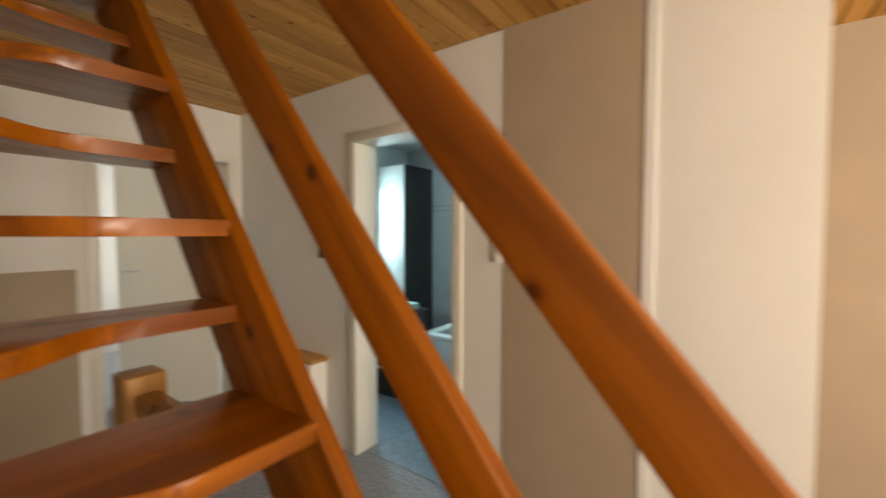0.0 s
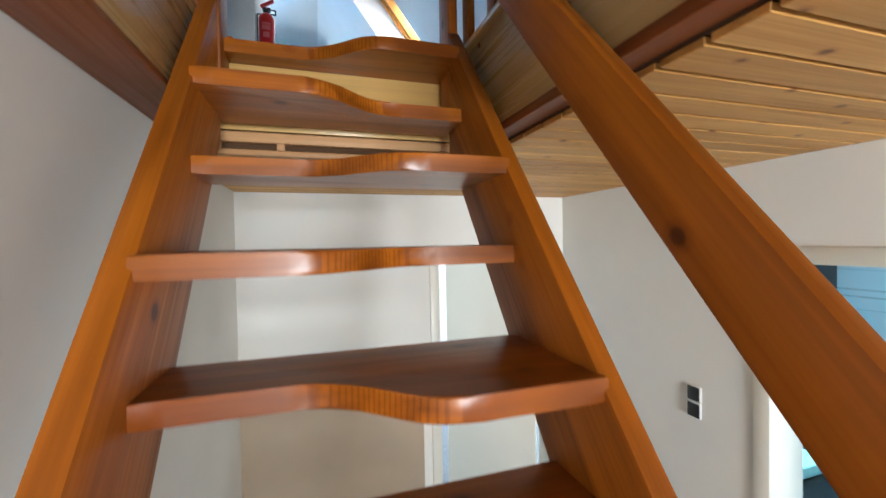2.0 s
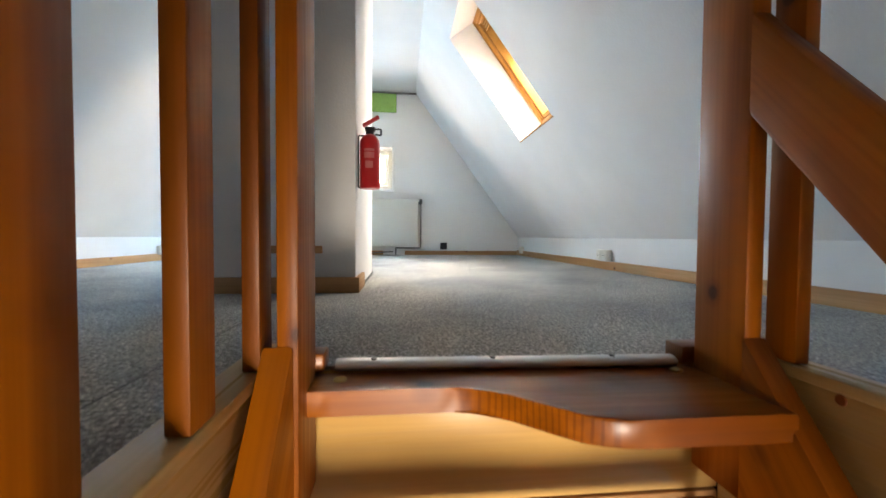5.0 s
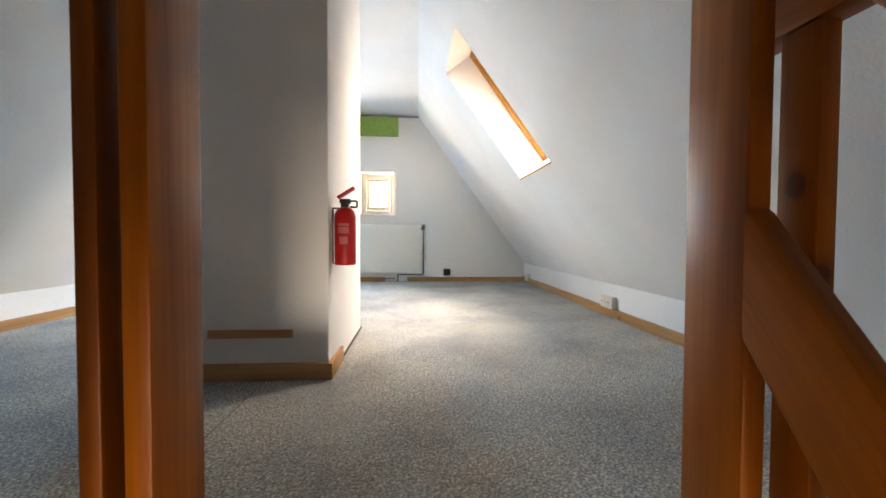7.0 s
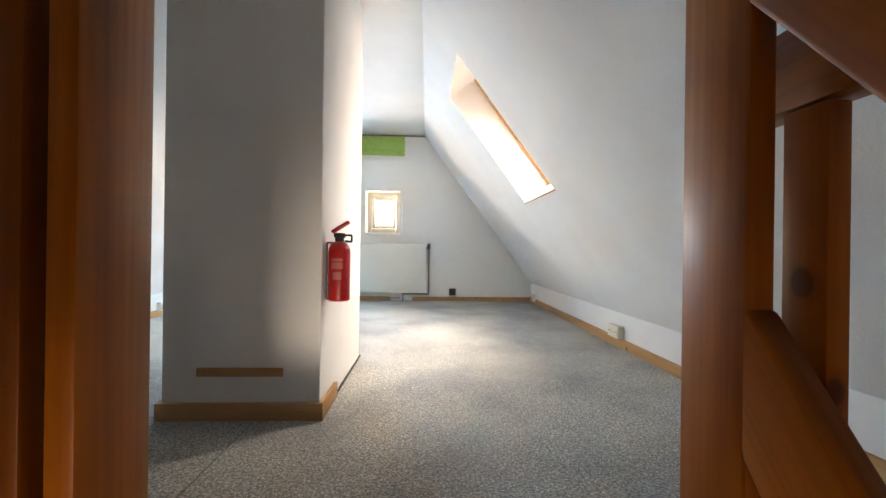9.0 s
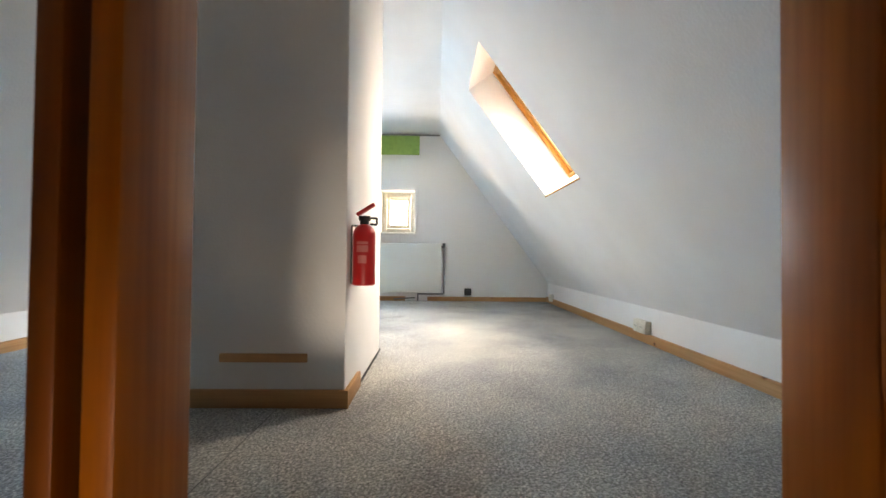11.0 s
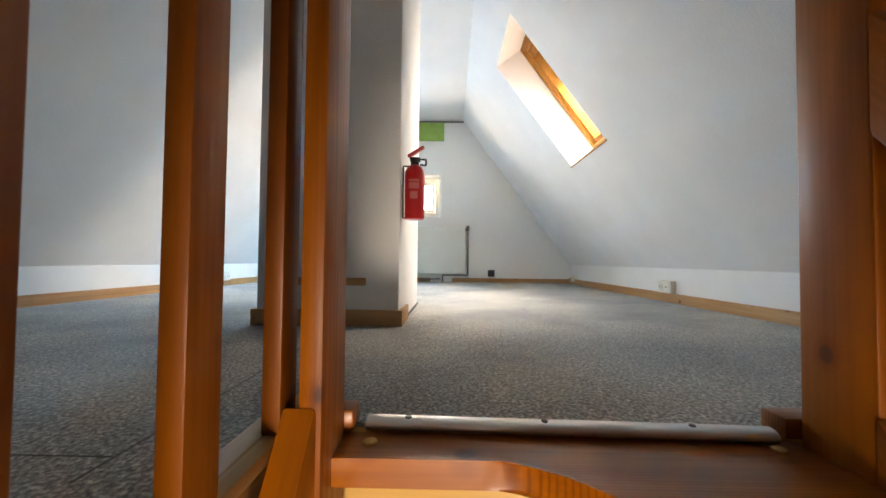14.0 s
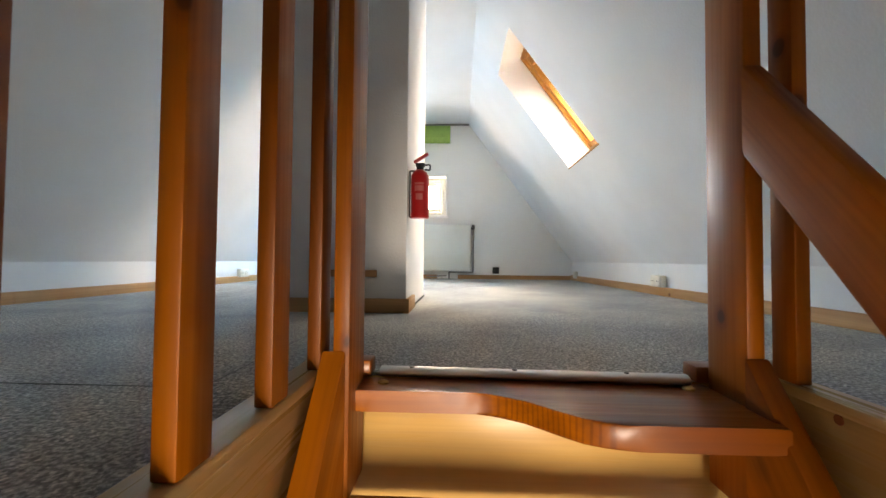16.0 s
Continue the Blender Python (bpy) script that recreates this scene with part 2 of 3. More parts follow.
# ---- hall ----
structure("floor_hall", [((WL - T, WB - T, FL - 0.2), (2.4, WF + 0.06, FL))], M_roomcarpet, "grey-blue carpet of the hall under the stair", "floor")
structure("wall_hall_left", [((WL - T, WB - T, FL), (WL, WF + T, HC + 0.08))], M_wall, "white papered wall beside the stair", "wall")
structure("wall_hall_far", [((WL, WF, FL), (0.553, WF + T, HC)), ((1.449, WF, FL), (WR + T, WF + T, HC)), ((0.553, WF, 2.063), (1.449, WF + T, HC))],
          M_wall, "white papered wall with a doorway", "wall")
structure("wall_hall_right", [((WR, 2.102, FL), (WR + T, WF, HC)), ((WR, 0.0, FL), (WR + T, 1.288, HC)), ((WR, 1.288, 2.07), (WR + T, 2.102, HC))],
          M_wall, "white papered wall with the bathroom doorway", "wall")
structure("wall_hall_niche", [((WR + T, 0.0, FL), (2.4, T, HC)), ((2.3, WB, FL), (2.4, 0.0, HC))], M_tan, "beige painted wall of the hall recess", "wall")
# The opening in this unseen wall is added to admit the hall fill
structure("wall_hall_back", [((WL, WB - T, FL), (-0.22, WB, HC)), ((1.02, WB - T, FL), (2.4, WB, HC)), ((-0.22, WB - T, FL), (1.02, WB, 1.15)), ((-0.22, WB - T, 2.25), (1.02, WB, HC))],
          M_wall, "unseen white wall with an opening added for the hall fill", "wall")
structure("wainscot", [((WL, WF - 0.004, FL), (0.50, WF, 1.257))], M_tan, "tan painted lower part of the hall wall", "wall")
structure("wall_band", [((WR - 0.004, 0.493, FL), (WR, 1.065, HC))], M_tan, "tan painted upright band on the hall wall", "wall")
structure("trim_wall_corner", [((WR - 0.008, 0.455, FL), (WR, 0.491, HC - 0.01))], M_white, "white corner strip on the hall wall", "trim")


def hall_ceiling():
    """Tongue-and-groove boards laid across the hall, with open grooves."""
    bm = bmesh.new()
    y, w, gap = WB, 0.088, 0.009
    while y < WF:
        y2 = min(y + w, WF)
        if y2 > OY0 - 0.02 and y < OY1 + 0.02:
            box(bm, (OX1 + 0.05, y + gap / 2, HC), (WR + 0.9 if y < 0 else WR, y2 - gap / 2, HC + 0.014), bevel=0.0015, seg=1)
        else:
            box(bm, (WL, y + gap / 2, HC), (WR + 0.9 if y < 0 else WR, y2 - gap / 2, HC + 0.014), bevel=0.0015, seg=1)
        y += w
    return bm


solo("ceiling_hall", hall_ceiling(), M_planks, "knotty pine board ceiling of the hall", "ceiling", kind="structure", smooth=False)
# Dark sheet over the boards, so the grooves read as shaded
structure("ceiling_hall_backing", [((OX1 + 0.05, OY0, HC + 0.016), (2.4, OY1, HC + 0.03)), ((WL, OY1 + 0.04, HC + 0.016), (2.4, WF + T, HC + 0.03)), ((WL, WB, HC + 0.016), (2.4, OY0, HC + 0.03))],
          M_sub, "dark sheet standing in for shade above the ceiling boards", "ceiling")


def door_frame(name, label, a, b, top, axis, at, depth=0.05, w=0.06):
    """A flat lacquered frame round a doorway that runs from a to b along an axis."""
    t = thing(name, label, "door frame")
    t["kind"] = "structure"

    def bar(nm, u0, u1, z0, z1):
        p, q = ((at - 0.012, u0, z0), (at + depth + T, u1, z1)) if axis == "y" else ((u0, at - 0.012, z0), (u1, at + depth + T, z1))
        block_part(nm, p, q, M_cream, t, 0.004)

    bar("jamb", a, a + w, FL, top - w)
    bar("jamb", b - w, b, FL, top - w)
    bar("head", a, b, top - w, top)
    return t


door_frame("door_frame_1", "cream lacquered frame of the bathroom doorway", 1.288, 2.102, 2.07, "y", WR)
door_frame("door_frame_2", "cream lacquered frame of the far doorway", 0.553, 1.449, 2.063, "x", WF)

# the open door to the far room, hinged beside the corner
def open_door():
    m = pose(1.385, WF + 0.20, FL + 0.012, 0, 0, 180 - 50)
    t = thing("door_1", "cream white flush door standing half open", "door", at=m)
    t["kind"] = "structure"
    block_part("leaf", (0, -0.02, 0), (0.74, 0.02, 1.87), M_cream, t, 0.004)
    for side in (-1, 1):
        h = block_part("handle_plate", (0.660, side * 0.021, 0.90), (0.690, side * 0.028, 1.13), M_alu, t, 0.002)
        bm = bmesh.new()
        rod(bm, (0.675, side * 0.026, 1.05), (0.675, side * 0.065, 1.05), 0.009, seg=12)
        rod(bm, (0.680, side * 0.062, 1.05), (0.560, side * 0.062, 1.05), 0.009, seg=12)
        part("handle", bm, M_alu, h, "brushed metal lever")


open_door()

# room behind the far doorway
structure("floor_room", [((-0.6, WF + 0.06, FL - 0.2), (3.4, 7.3, FL))], M_roomcarpet, "speckled blue-grey carpet of the far room", "floor")
# The gap in the x = 3.3 wall is unseen, added for the room fill
structure("wall_room", [((-0.7, WF + T, FL), (-0.6, 7.3, HC)), ((-0.6, 7.2, FL), (3.3, 7.3, HC)), ((3.3, WF + T, FL), (3.4, 5.0, HC)), ((3.3, 6.2, FL), (3.4, 7.3, HC)),
                         ((3.3, 5.0, FL), (3.4, 6.2, 0.9)), ((3.3, 5.0, 2.1), (3.4, 6.2, HC))], M_white, "white wall of the far room", "wall")
structure("ceiling_room", [((-0.7, WF + T + 0.002, HC), (3.4, 7.3, HC + 0.06))], M_white, "white ceiling of the far room", "ceiling")
bench = thing("low_bench", "low white bench with a dark cushion", "bench")
block_part("plinth", (0.55, 5.9, FL), (1.6, 6.4, 0.25), M_white, bench, 0.005)
block_part("cushion", (0.55, 5.88, 0.252), (1.6, 6.42, 0.42), M_darkwood, bench, 0.02)

# bathroom
BX, BN, BF = 3.2, 0.55, 3.10
structure("floor_bath", [((WR + 0.06, BN - 0.1, FL - 0.2), (BX + 0.1, WF, FL + 0.004))], M_bathfloor, "blue-grey bathroom floor", "floor")
structure("wall_bath", [((WR + T, BN - 0.1, FL), (BX + 0.1, BN, HC)), ((WR + T, BF, FL), (2.25, BF + 0.1, HC)), ((2.66, BF, FL), (BX + 0.1, BF + 0.1, HC)),
                         ((2.25, BF, FL), (2.66, BF + 0.1, 1.3)), ((2.25, BF, 1.92), (2.66, BF + 0.1, HC))], M_tile, "white tiled bathroom wall", "wall")
wall_tiled = structure("wall_bath_tiled", [((BX, BN, FL), (BX + 0.1, BF, HC))], M_grout, "white tiles in grey joints with a patterned border", "wall")
structure("ceiling_bath", [((WR + 0.05 + T, BN, HC - 0.03), (BX, BF, HC + 0.03))], M_white, "white panelled bathroom ceiling", "ceiling")
bw = thing("window_3", "small bright bathroom window", "window")
bw["kind"] = "structure"
for a, b in (((2.25, BF + 0.02, 1.3), (2.29, BF + 0.07, 1.92)), ((2.62, BF + 0.02, 1.3), (2.66, BF + 0.07, 1.92)), ((2.29, BF + 0.02, 1.3), (2.62, BF + 0.07, 1.34)), ((2.29, BF + 0.02, 1.88), (2.62, BF + 0.07, 1.92))):
    block_part("window_frame", a, b, M_white, bw, 0.004)

cab = thing("tall_cabinet", "tall bathroom cabinet with white front and black side", "cabinet")
block_part("body", (2.75, 2.752, FL + 0.004), (3.19, 3.09, 2.13), M_darkwood, cab, 0.003)
d = block_part("door", (2.732, 2.755, 0.18), (2.749, 3.088, 2.125), M_white, cab, 0.002)
bm = bmesh.new()
rod(bm, (2.722, 2.79, 1.1), (2.722, 2.79, 1.25), 0.005, seg=10)
box(bm, (2.718, 2.785, 1.11), (2.733, 2.795, 1.12))
part("handle", bm, M_alu, d, "slim metal handle")
van = thing("vanity_cabinet", "low black bathroom cabinet with drawers", "cabinet")
block_part("body", (2.24, 2.42, FL + 0.004), (2.70, 2.70, 0.79), M_darkwood, van, 0.003)
for z in (0.2, 0.4, 0.6):
    dr = block_part("drawer", (2.222, 2.425, z), (2.239, 2.695, z + 0.185), M_darkwood, van, 0.003)
    block_part("handle", (2.21, 2.50, z + 0.15), (2.2225, 2.62, z + 0.165), M_alu, dr, 0.002)
solo("towel", built([((2.27, 2.45, 0.792), (2.6, 2.66, 0.86))], 0.02), M_teal, "folded pale green towel on the black cabinet", "towel")

tub = thing("bathtub", "white bathtub along the tiled wall", "bathtub")
bm = built([((2.45, BN + 0.01, FL + 0.004), (2.49, 2.30, 0.60)), ((2.49, 2.26, FL + 0.004), (3.19, 2.30, 0.60))], 0.004)
part("apron", bm, M_tile, tub)
bm = built([((2.44, BN + 0.01, 0.602), (2.53, 2.31, 0.64)), ((3.11, BN + 0.01, 0.602), (3.19, 2.31, 0.64)), ((2.53, 2.21, 0.602), (3.11, 2.31, 0.64)), ((2.53, BN + 0.01, 0.602), (3.11, BN + 0.1, 0.64)), ((2.5, BN + 0.02, 0.25), (3.18, 2.25, 0.29))], 0.008)
part("rim", bm, M_white, tub)
tap = thing("bath_tap", "chrome tap on the tiled wall above the bathtub", "tap")
bm = bmesh.new()
rod(bm, (3.185, 1.86, 0.86), (3.10, 1.86, 0.86), 0.02, seg=14)
box(bm, (3.05, 1.835, 0.84), (3.10, 1.885, 0.91), bevel=0.006)
part("body", bm, M_alu, tap)
bm = bmesh.new()
rod(bm, (3.075, 1.86, 0.90), (3.00, 1.86, 0.93), 0.008, seg=10)
part("lever", bm, M_alu, tap)
bm = bmesh.new()
rod(bm, (2.5, 1.98, 2.16), (3.188, 1.98, 2.16), 0.012, seg=12)
rod(bm, (3.17, 1.98, 2.16), (3.19, 1.98, 2.16), 0.025, seg=12)
solo("curtain_rod", bm, M_black, "thin black shower curtain rod on the tiled wall", "curtain rod")

# things in the hall
sw = thing("light_switch", "two black rocker switches in white frames, one above the other", "light switch")
for z in (1.383, 1.310):
    f = block_part("plate", (WR - 0.011, 2.32, z), (WR - 0.001, 2.385, z + 0.069), M_white, sw, 0.004)
    block_part("rocker", (WR - 0.016, 2.324, z + 0.004), (WR - 0.0115, 2.381, z + 0.065), M_black, f, 0.002)
ws = thing("wall_switch", "small white switch on the hall wall", "light switch")
block_part("plate", (WR - 0.010, 1.07, 1.34), (WR - 0.001, 1.115, 1.46), M_white, ws, 0.004)
block_part("rocker", (WR - 0.014, 1.078, 1.36), (WR - 0.010, 1.107, 1.44), M_white, ws, 0.002)
led = thing("wall_ledge", "low white boxed ledge with a pine top board", "ledge")
block_part("casing", (1.37, 2.33, FL), (WR - 0.001, WF - 0.005, 0.655), M_wall, led, 0.003)
block_part("top_board", (1.35, 2.30, 0.657), (WR - 0.001, WF - 0.005, 0.68), M_newel_y, led, 0.004)

# the guard of the stairwell that leads down
g = thing("banister", "pine newel post with handrail and balusters in the hall", "banister")
block_part("newel", (0.20, 1.50, FL), (0.30, 1.60, 1.09), M_newel, g, 0.008)
block_part("handrail", (0.22, 1.16, 0.985), (0.28, 1.498, 1.045), M_newel_y, g, 0.01)
block_part("bottom_rail", (0.23, 1.16, FL + 0.08), (0.27, 1.498, FL + 0.12), M_newel_y, g, 0.004)
for i in range(4):
    y = 1.20 + 0.08 * i
    block_part("baluster", (0.24, y - 0.012, FL + 0.122), (0.26, y + 0.012, 0.983), M_newel, g, 0.003)

# ---- the stair ----
SLOPE, ANGLE = 1.245, math.atan(1.245)
RISE, GO, OFF, DEEP = 0.1985, 0.1594, 0.127, 0.295
stair = thing("stair", "steep varnished pine stair with alternating paddle treads", "stair")


def tread_mesh(k):
    """One paddle tread: a deep half and a shallow half joined by an S-shaped front."""
    long_y = 2.152 - GO * k
    back = long_y + (DEEP if k else 0.207)
    side = 1 if k % 2 == 0 else -1
    n, front = 26, []
    for i in range(n + 1):
        x = -0.340 + 0.672 * i / n
        s = min(1.0, max(0.0, (side * x + 0.10) / 0.20))
        s = s * s * (3 - 2 * s)
        front.append((x, long_y + OFF * (1 - s)))
    outline = front + [(0.332, back), (-0.340, back)]
    z1 = 2.695 - RISE * k
    bm = bmesh.new()
    low = [bm.verts.new((x, y, z1 - 0.038)) for x, y in outline]
    top = [bm.verts.new((x, y, z1)) for x, y in outline]
    bm.faces.new(low[::-1])
    bm.faces.new(top)
    c = len(outline)
    for i in range(c):
        bm.faces.new((low[i], low[(i + 1) % c], top[(i + 1) % c], top[i]))
    bm.edges.ensure_lookup_table()
    long_edges = [e for e in bm.edges if abs(e.verts[0].co.z - e.verts[1].co.z) < 1e-6 and min(e.verts[0].co.y, e.verts[1].co.y) < back - 1e-4]
    bmesh.ops.bevel(bm, geom=long_edges, offset=0.004, segments=2, affect="EDGES", profile=0.5)
    return bm


for k in range(13):
    part("tread", tread_mesh(k), M_stair_x, stair)


def plumb_stringer(x0, x1):
    """A stringer board cut plumb at the newel and level at the floor."""
    m = Matrix.Translation((0, 2.234, 2.774)) @ Matrix.Rotation(math.atan(1.238), 4, "X")
    bm = built([((x0, -3.6, -0.245), (x1, 0.8, 0))], 0.005)
    for co, no in (((0, 2.234, 0), (0, 1, 0)), ((0, 0, FL), (0, 0, -1))):
        inv = m.inverted()
        p, q = inv @ Vector(co), inv.to_3x3() @ Vector(no)
        geo = bm.verts[:] + bm.edges[:] + bm.faces[:]
        cut = bmesh.ops.bisect_plane(bm, geom=geo, plane_co=p, plane_no=q, clear_outer=True)["geom_cut"]
        bmesh.ops.edgeloop_fill(bm, edges=[e for e in cut if isinstance(e, bmesh.types.BMEdge)])
    return bm, m


for x0, x1 in ((-0.374, -0.333), (0.324, 0.364)):
    bm, m = plumb_stringer(x0, x1)
    part("stringer", bm, M_stair_y, stair, at=m)
for x in (-0.356, 0.329):
    block_part("newel_post", (x, 2.236, 2.52), (x + 0.030, 2.342, 3.78), M_stair_z, stair, 0.005)


def rail_bm(lift, x0=0.324, x1=0.362, tall=0.098):
    """A handrail board, cut plumb where it meets the newel."""
    m = Matrix.Translation((0, 1.489, 2.355 + lift)) @ Matrix.Rotation(math.atan(1.212), 4, "X")
    bm = built([((x0, -2.47, -tall), (x1, 1.5, 0))], 0.008)
    p, q = m.inverted() @ Vector((0, 2.234, 0)), m.inverted().to_3x3() @ Vector((0, 1, 0))
    cut = bmesh.ops.bisect_plane(bm, geom=bm.verts[:] + bm.edges[:] + bm.faces[:], plane_co=p, plane_no=q, clear_outer=True)["geom_cut"]
    bmesh.ops.edgeloop_fill(bm, edges=[e for e in cut if isinstance(e, bmesh.types.BMEdge)])
    return bm, m


for lift in (0.0, 0.460):
    bm, m = rail_bm(lift)
    part("handrail", bm, M_stair_y, stair, at=m)
block_part("stair_post", (0.322, -0.16, FL), (0.364, -0.062, 1.05), M_stair_z, stair, 0.005)
for x in (-0.376, 0.31):
    block_part("end_block", (x, 2.344, FA + 0.001), (x + 0.062, 2.392, FA + 0.032), M_stair_x, stair, 0.004)
for x in (-0.285, 0.285):
    bm = bmesh.new()
    lathe(bm, [(0.011, 0), (0.010, 0.003), (0.006, 0.005), (0.001, 0.0055)], (x, 2.325, 2.6951), 16)
    part("screw_cap", bm, M_brass, stair)

# the lining of the opening
lin = thing("opening_lining", "light pine boards lining the stair opening", "panelling")
block_part("side_panel", (OX0 - 0.018, OY0, HC + 0.078), (OX0, OY1, FA + 0.02), M_panel, lin, 0.002)
block_part("side_panel", (OX1, OY0, HC + 0.045), (OX1 + 0.018, OY1, FA + 0.02), M_panel, lin, 0.002)
block_part("end_panel", (OX0, OY1, HC + 0.075), (OX1, OY1 + 0.018, FA - 0.006), M_panel_x, lin, 0.002)
block_part("end_panel", (OX0, OY0 - 0.018, HC + 0.045), (OX1, OY0, FA + 0.02), M_panel_x, lin, 0.002)
block_part("bottom_trim", (WL + 0.002, OY0, HC + 0.060), (OX0 + 0.006, OY1, HC + 0.077), M_trim_y, lin, 0.004, "reddish stained trim")
block_part("bottom_trim", (OX1 - 0.008, OY0, HC + 0.018), (OX1 + 0.048, OY1, HC + 0.044), M_trim_y, lin, 0.004, "reddish stained trim")
block_part("bottom_trim", (OX0, OY1 - 0.002, HC - 0.002), (OX1, OY1 + 0.03, HC + 0.016), M_base_x, lin, 0.003)
block_part("upper_strip", (OX0, OY1 - 0.002, HC + 0.038), (OX1, OY1 + 0.03, HC + 0.070), M_base_x, lin, 0.003)
# Dark strip painted as the slot's shade
block_part("slot_back", (OX0, OY1 + 0.022, HC + 0.0165), (OX1, OY1 + 0.03, HC + 0.0375), M_sub, lin, 0, "dark strip standing in for shade in the slot")
for x in (-0.37, -0.19, 0.38):
    block_part("spacer", (x - 0.012, OY1 - 0.001, HC + 0.0165), (x + 0.012, OY1 + 0.0215, HC + 0.0375), M_base_x, lin, 0.001)
block_part("top_trim", (OX0 - 0.045, OY0, FA + 0.022), (OX0 + 0.010, OY1 + 0.03, FA + 0.04), M_panel, lin, 0.004)
block_part("top_trim", (OX1 - 0.022, OY0, FA + 0.022), (OX1 + 0.03, OY1 + 0.03, FA + 0.04), M_panel, lin, 0.004)
for y in (2.158, 1.745, 0.95):
    bm = bmesh.new()
    rod(bm, (OX1, y, 2.708), (OX1 - 0.0015, y, 2.708), 0.008, 0.007, 14)
    part("screw_cap", bm, M_trim_y, lin)


def guard(x, centres, step, top, label):
    """A guard beside the opening: slim balusters between the trim and a top rail."""
    t = thing("guard_rail", label, "balustrade", "balustrades round the opening")
    ys = list(centres)
    while ys[-1] - step > OY0 + 0.03:
        ys.append(ys[-1] - step)
    for y in ys:
        block_part("baluster", (x, y - 0.029, FA + 0.0405), (x + 0.024, y + 0.021, top - 0.002), M_stair_z, t, 0.003)
    out = 0.018
    block_part("top_rail", (x - (0 if x > 0 else out), OY0, top), (x + 0.024 + (out if x > 0 else 0), 2.335, top + 0.09), M_stair_y, t, 0.006)
    return t


guard(-0.400, (2.264, 2.089, 1.919, 1.738), 0.18, 3.565, "varnished pine balustrade along the stair opening by the chimney side")
guard(0.383, (2.236, 2.040, 1.858, 1.675), 0.18, 3.465, "varnished pine balustrade along the stair opening by the skylight side")

strip = thing("edge_strip", "screwed aluminium strip on the carpet edge", "carpet strip")
bm = bmesh.new()
rod(bm, (-0.298, 2.374, FA + 0.005), (0.298, 2.354, FA + 0.005), 0.018, seg=20)
bmesh.ops.transform(bm, matrix=Matrix.Translation((0, 0, FA + 0.004)) @ Matrix.Diagonal((1, 1, 0.55, 1)) @ Matrix.Translation((0, 0, -FA - 0.004)), verts=bm.verts)
part("profile", bm, M_alu, strip)
for x in (-0.235, -0.03, 0.185):
    bm = bmesh.new()
    lathe(bm, [(0.0055, 0), (0.005, 0.003), (0.001, 0.004)], (x, 2.362 - 0.03 * x, FA + 0.0125), 12)
    part("screw", bm, M_steel, strip)

# ---- attic ----
LX, RX = -2.9, 1.8
structure("floor_attic", [((LX, OY1 + 0.02, HC + 0.08), (RX, GY + 0.1, FA)), ((LX, BY, HC + 0.08), (RX, OY0 - 0.02, FA)),
                           ((LX, OY0 - 0.02, HC + 0.08), (OX0 - 0.02, OY1 + 0.02, FA)), ((OX1 + 0.02, OY0 - 0.02, HC + 0.08), (RX, OY1 + 0.02, FA))],
          M_carpet, "worn grey speckled carpet of the attic", "floor")
structure("trim_carpet_seam", [((-2.2, 2.258, FA), (-0.60, 2.2605, FA + 0.001)), ((-0.598, 2.2, FA), (-0.5955, 3.27, FA + 0.001))], M_steel, "dark seam between carpet lengths", "trim")
structure("ceiling_attic", [((EDGE_L - 0.2, BY, AC), (EDGE_R + 0.2, GY + 0.3, AC + 0.1))], M_attic, "white flat attic ceiling", "ceiling")
structure("wall_knee_right", [((KR, BY, FA), (KR + 0.1, GY, KH + 0.08))], M_attic, "low white knee wall", "wall")
structure("wall_knee_left", [((KL - 0.1, BY, FA), (KL, GY, KH + 0.08))], M_attic, "low white knee wall", "wall")

TH = 0.36
LEN = math.hypot(KR - EDGE_R, AC - KH)
SA = math.atan2(AC - KH, KR - EDGE_R)
# frame of the right slope: u = along y, v = down the slope, w = inward
down = Vector((math.cos(SA), 0, -math.sin(SA)))
inward = Vector((-math.sin(SA), 0, -math.cos(SA)))
MR = Matrix(((0, down.x, inward.x, EDGE_R), (1, 0, 0, 0), (0, down.z, inward.z, AC), (0, 0, 0, 1)))
down2 = Vector((-math.cos(SA), 0, -math.sin(SA)))
inward2 = Vector((math.sin(SA), 0, -math.cos(SA)))
ML = Matrix(((0, down2.x, inward2.x, EDGE_L), (1, 0, 0, 0), (0, down2.z, inward2.z, AC), (0, 0, 0, 1)))
SY0, SY1, SV0, SV1 = 4.035, 4.68, 0.325, 1.245
structure("wall_slope_right", [((BY, -0.1, -TH), (SY0, LEN + 0.3, 0)), ((SY1, -0.1, -TH), (GY, LEN + 0.3, 0)), ((SY0, -0.1, -TH), (SY1, SV0, 0)), ((SY0, SV1, -TH), (SY1, LEN + 0.3, 0))],
          M_attic, "white papered roof slope with a skylight", "wall", m=MR)
LLEN = math.hypot(EDGE_L - KL, AC - KH)
structure("wall_slope_left", [((BY, -0.1, -TH), (GY, LLEN + 0.3, 0))], M_attic, "white papered roof slope", "wall", m=ML)

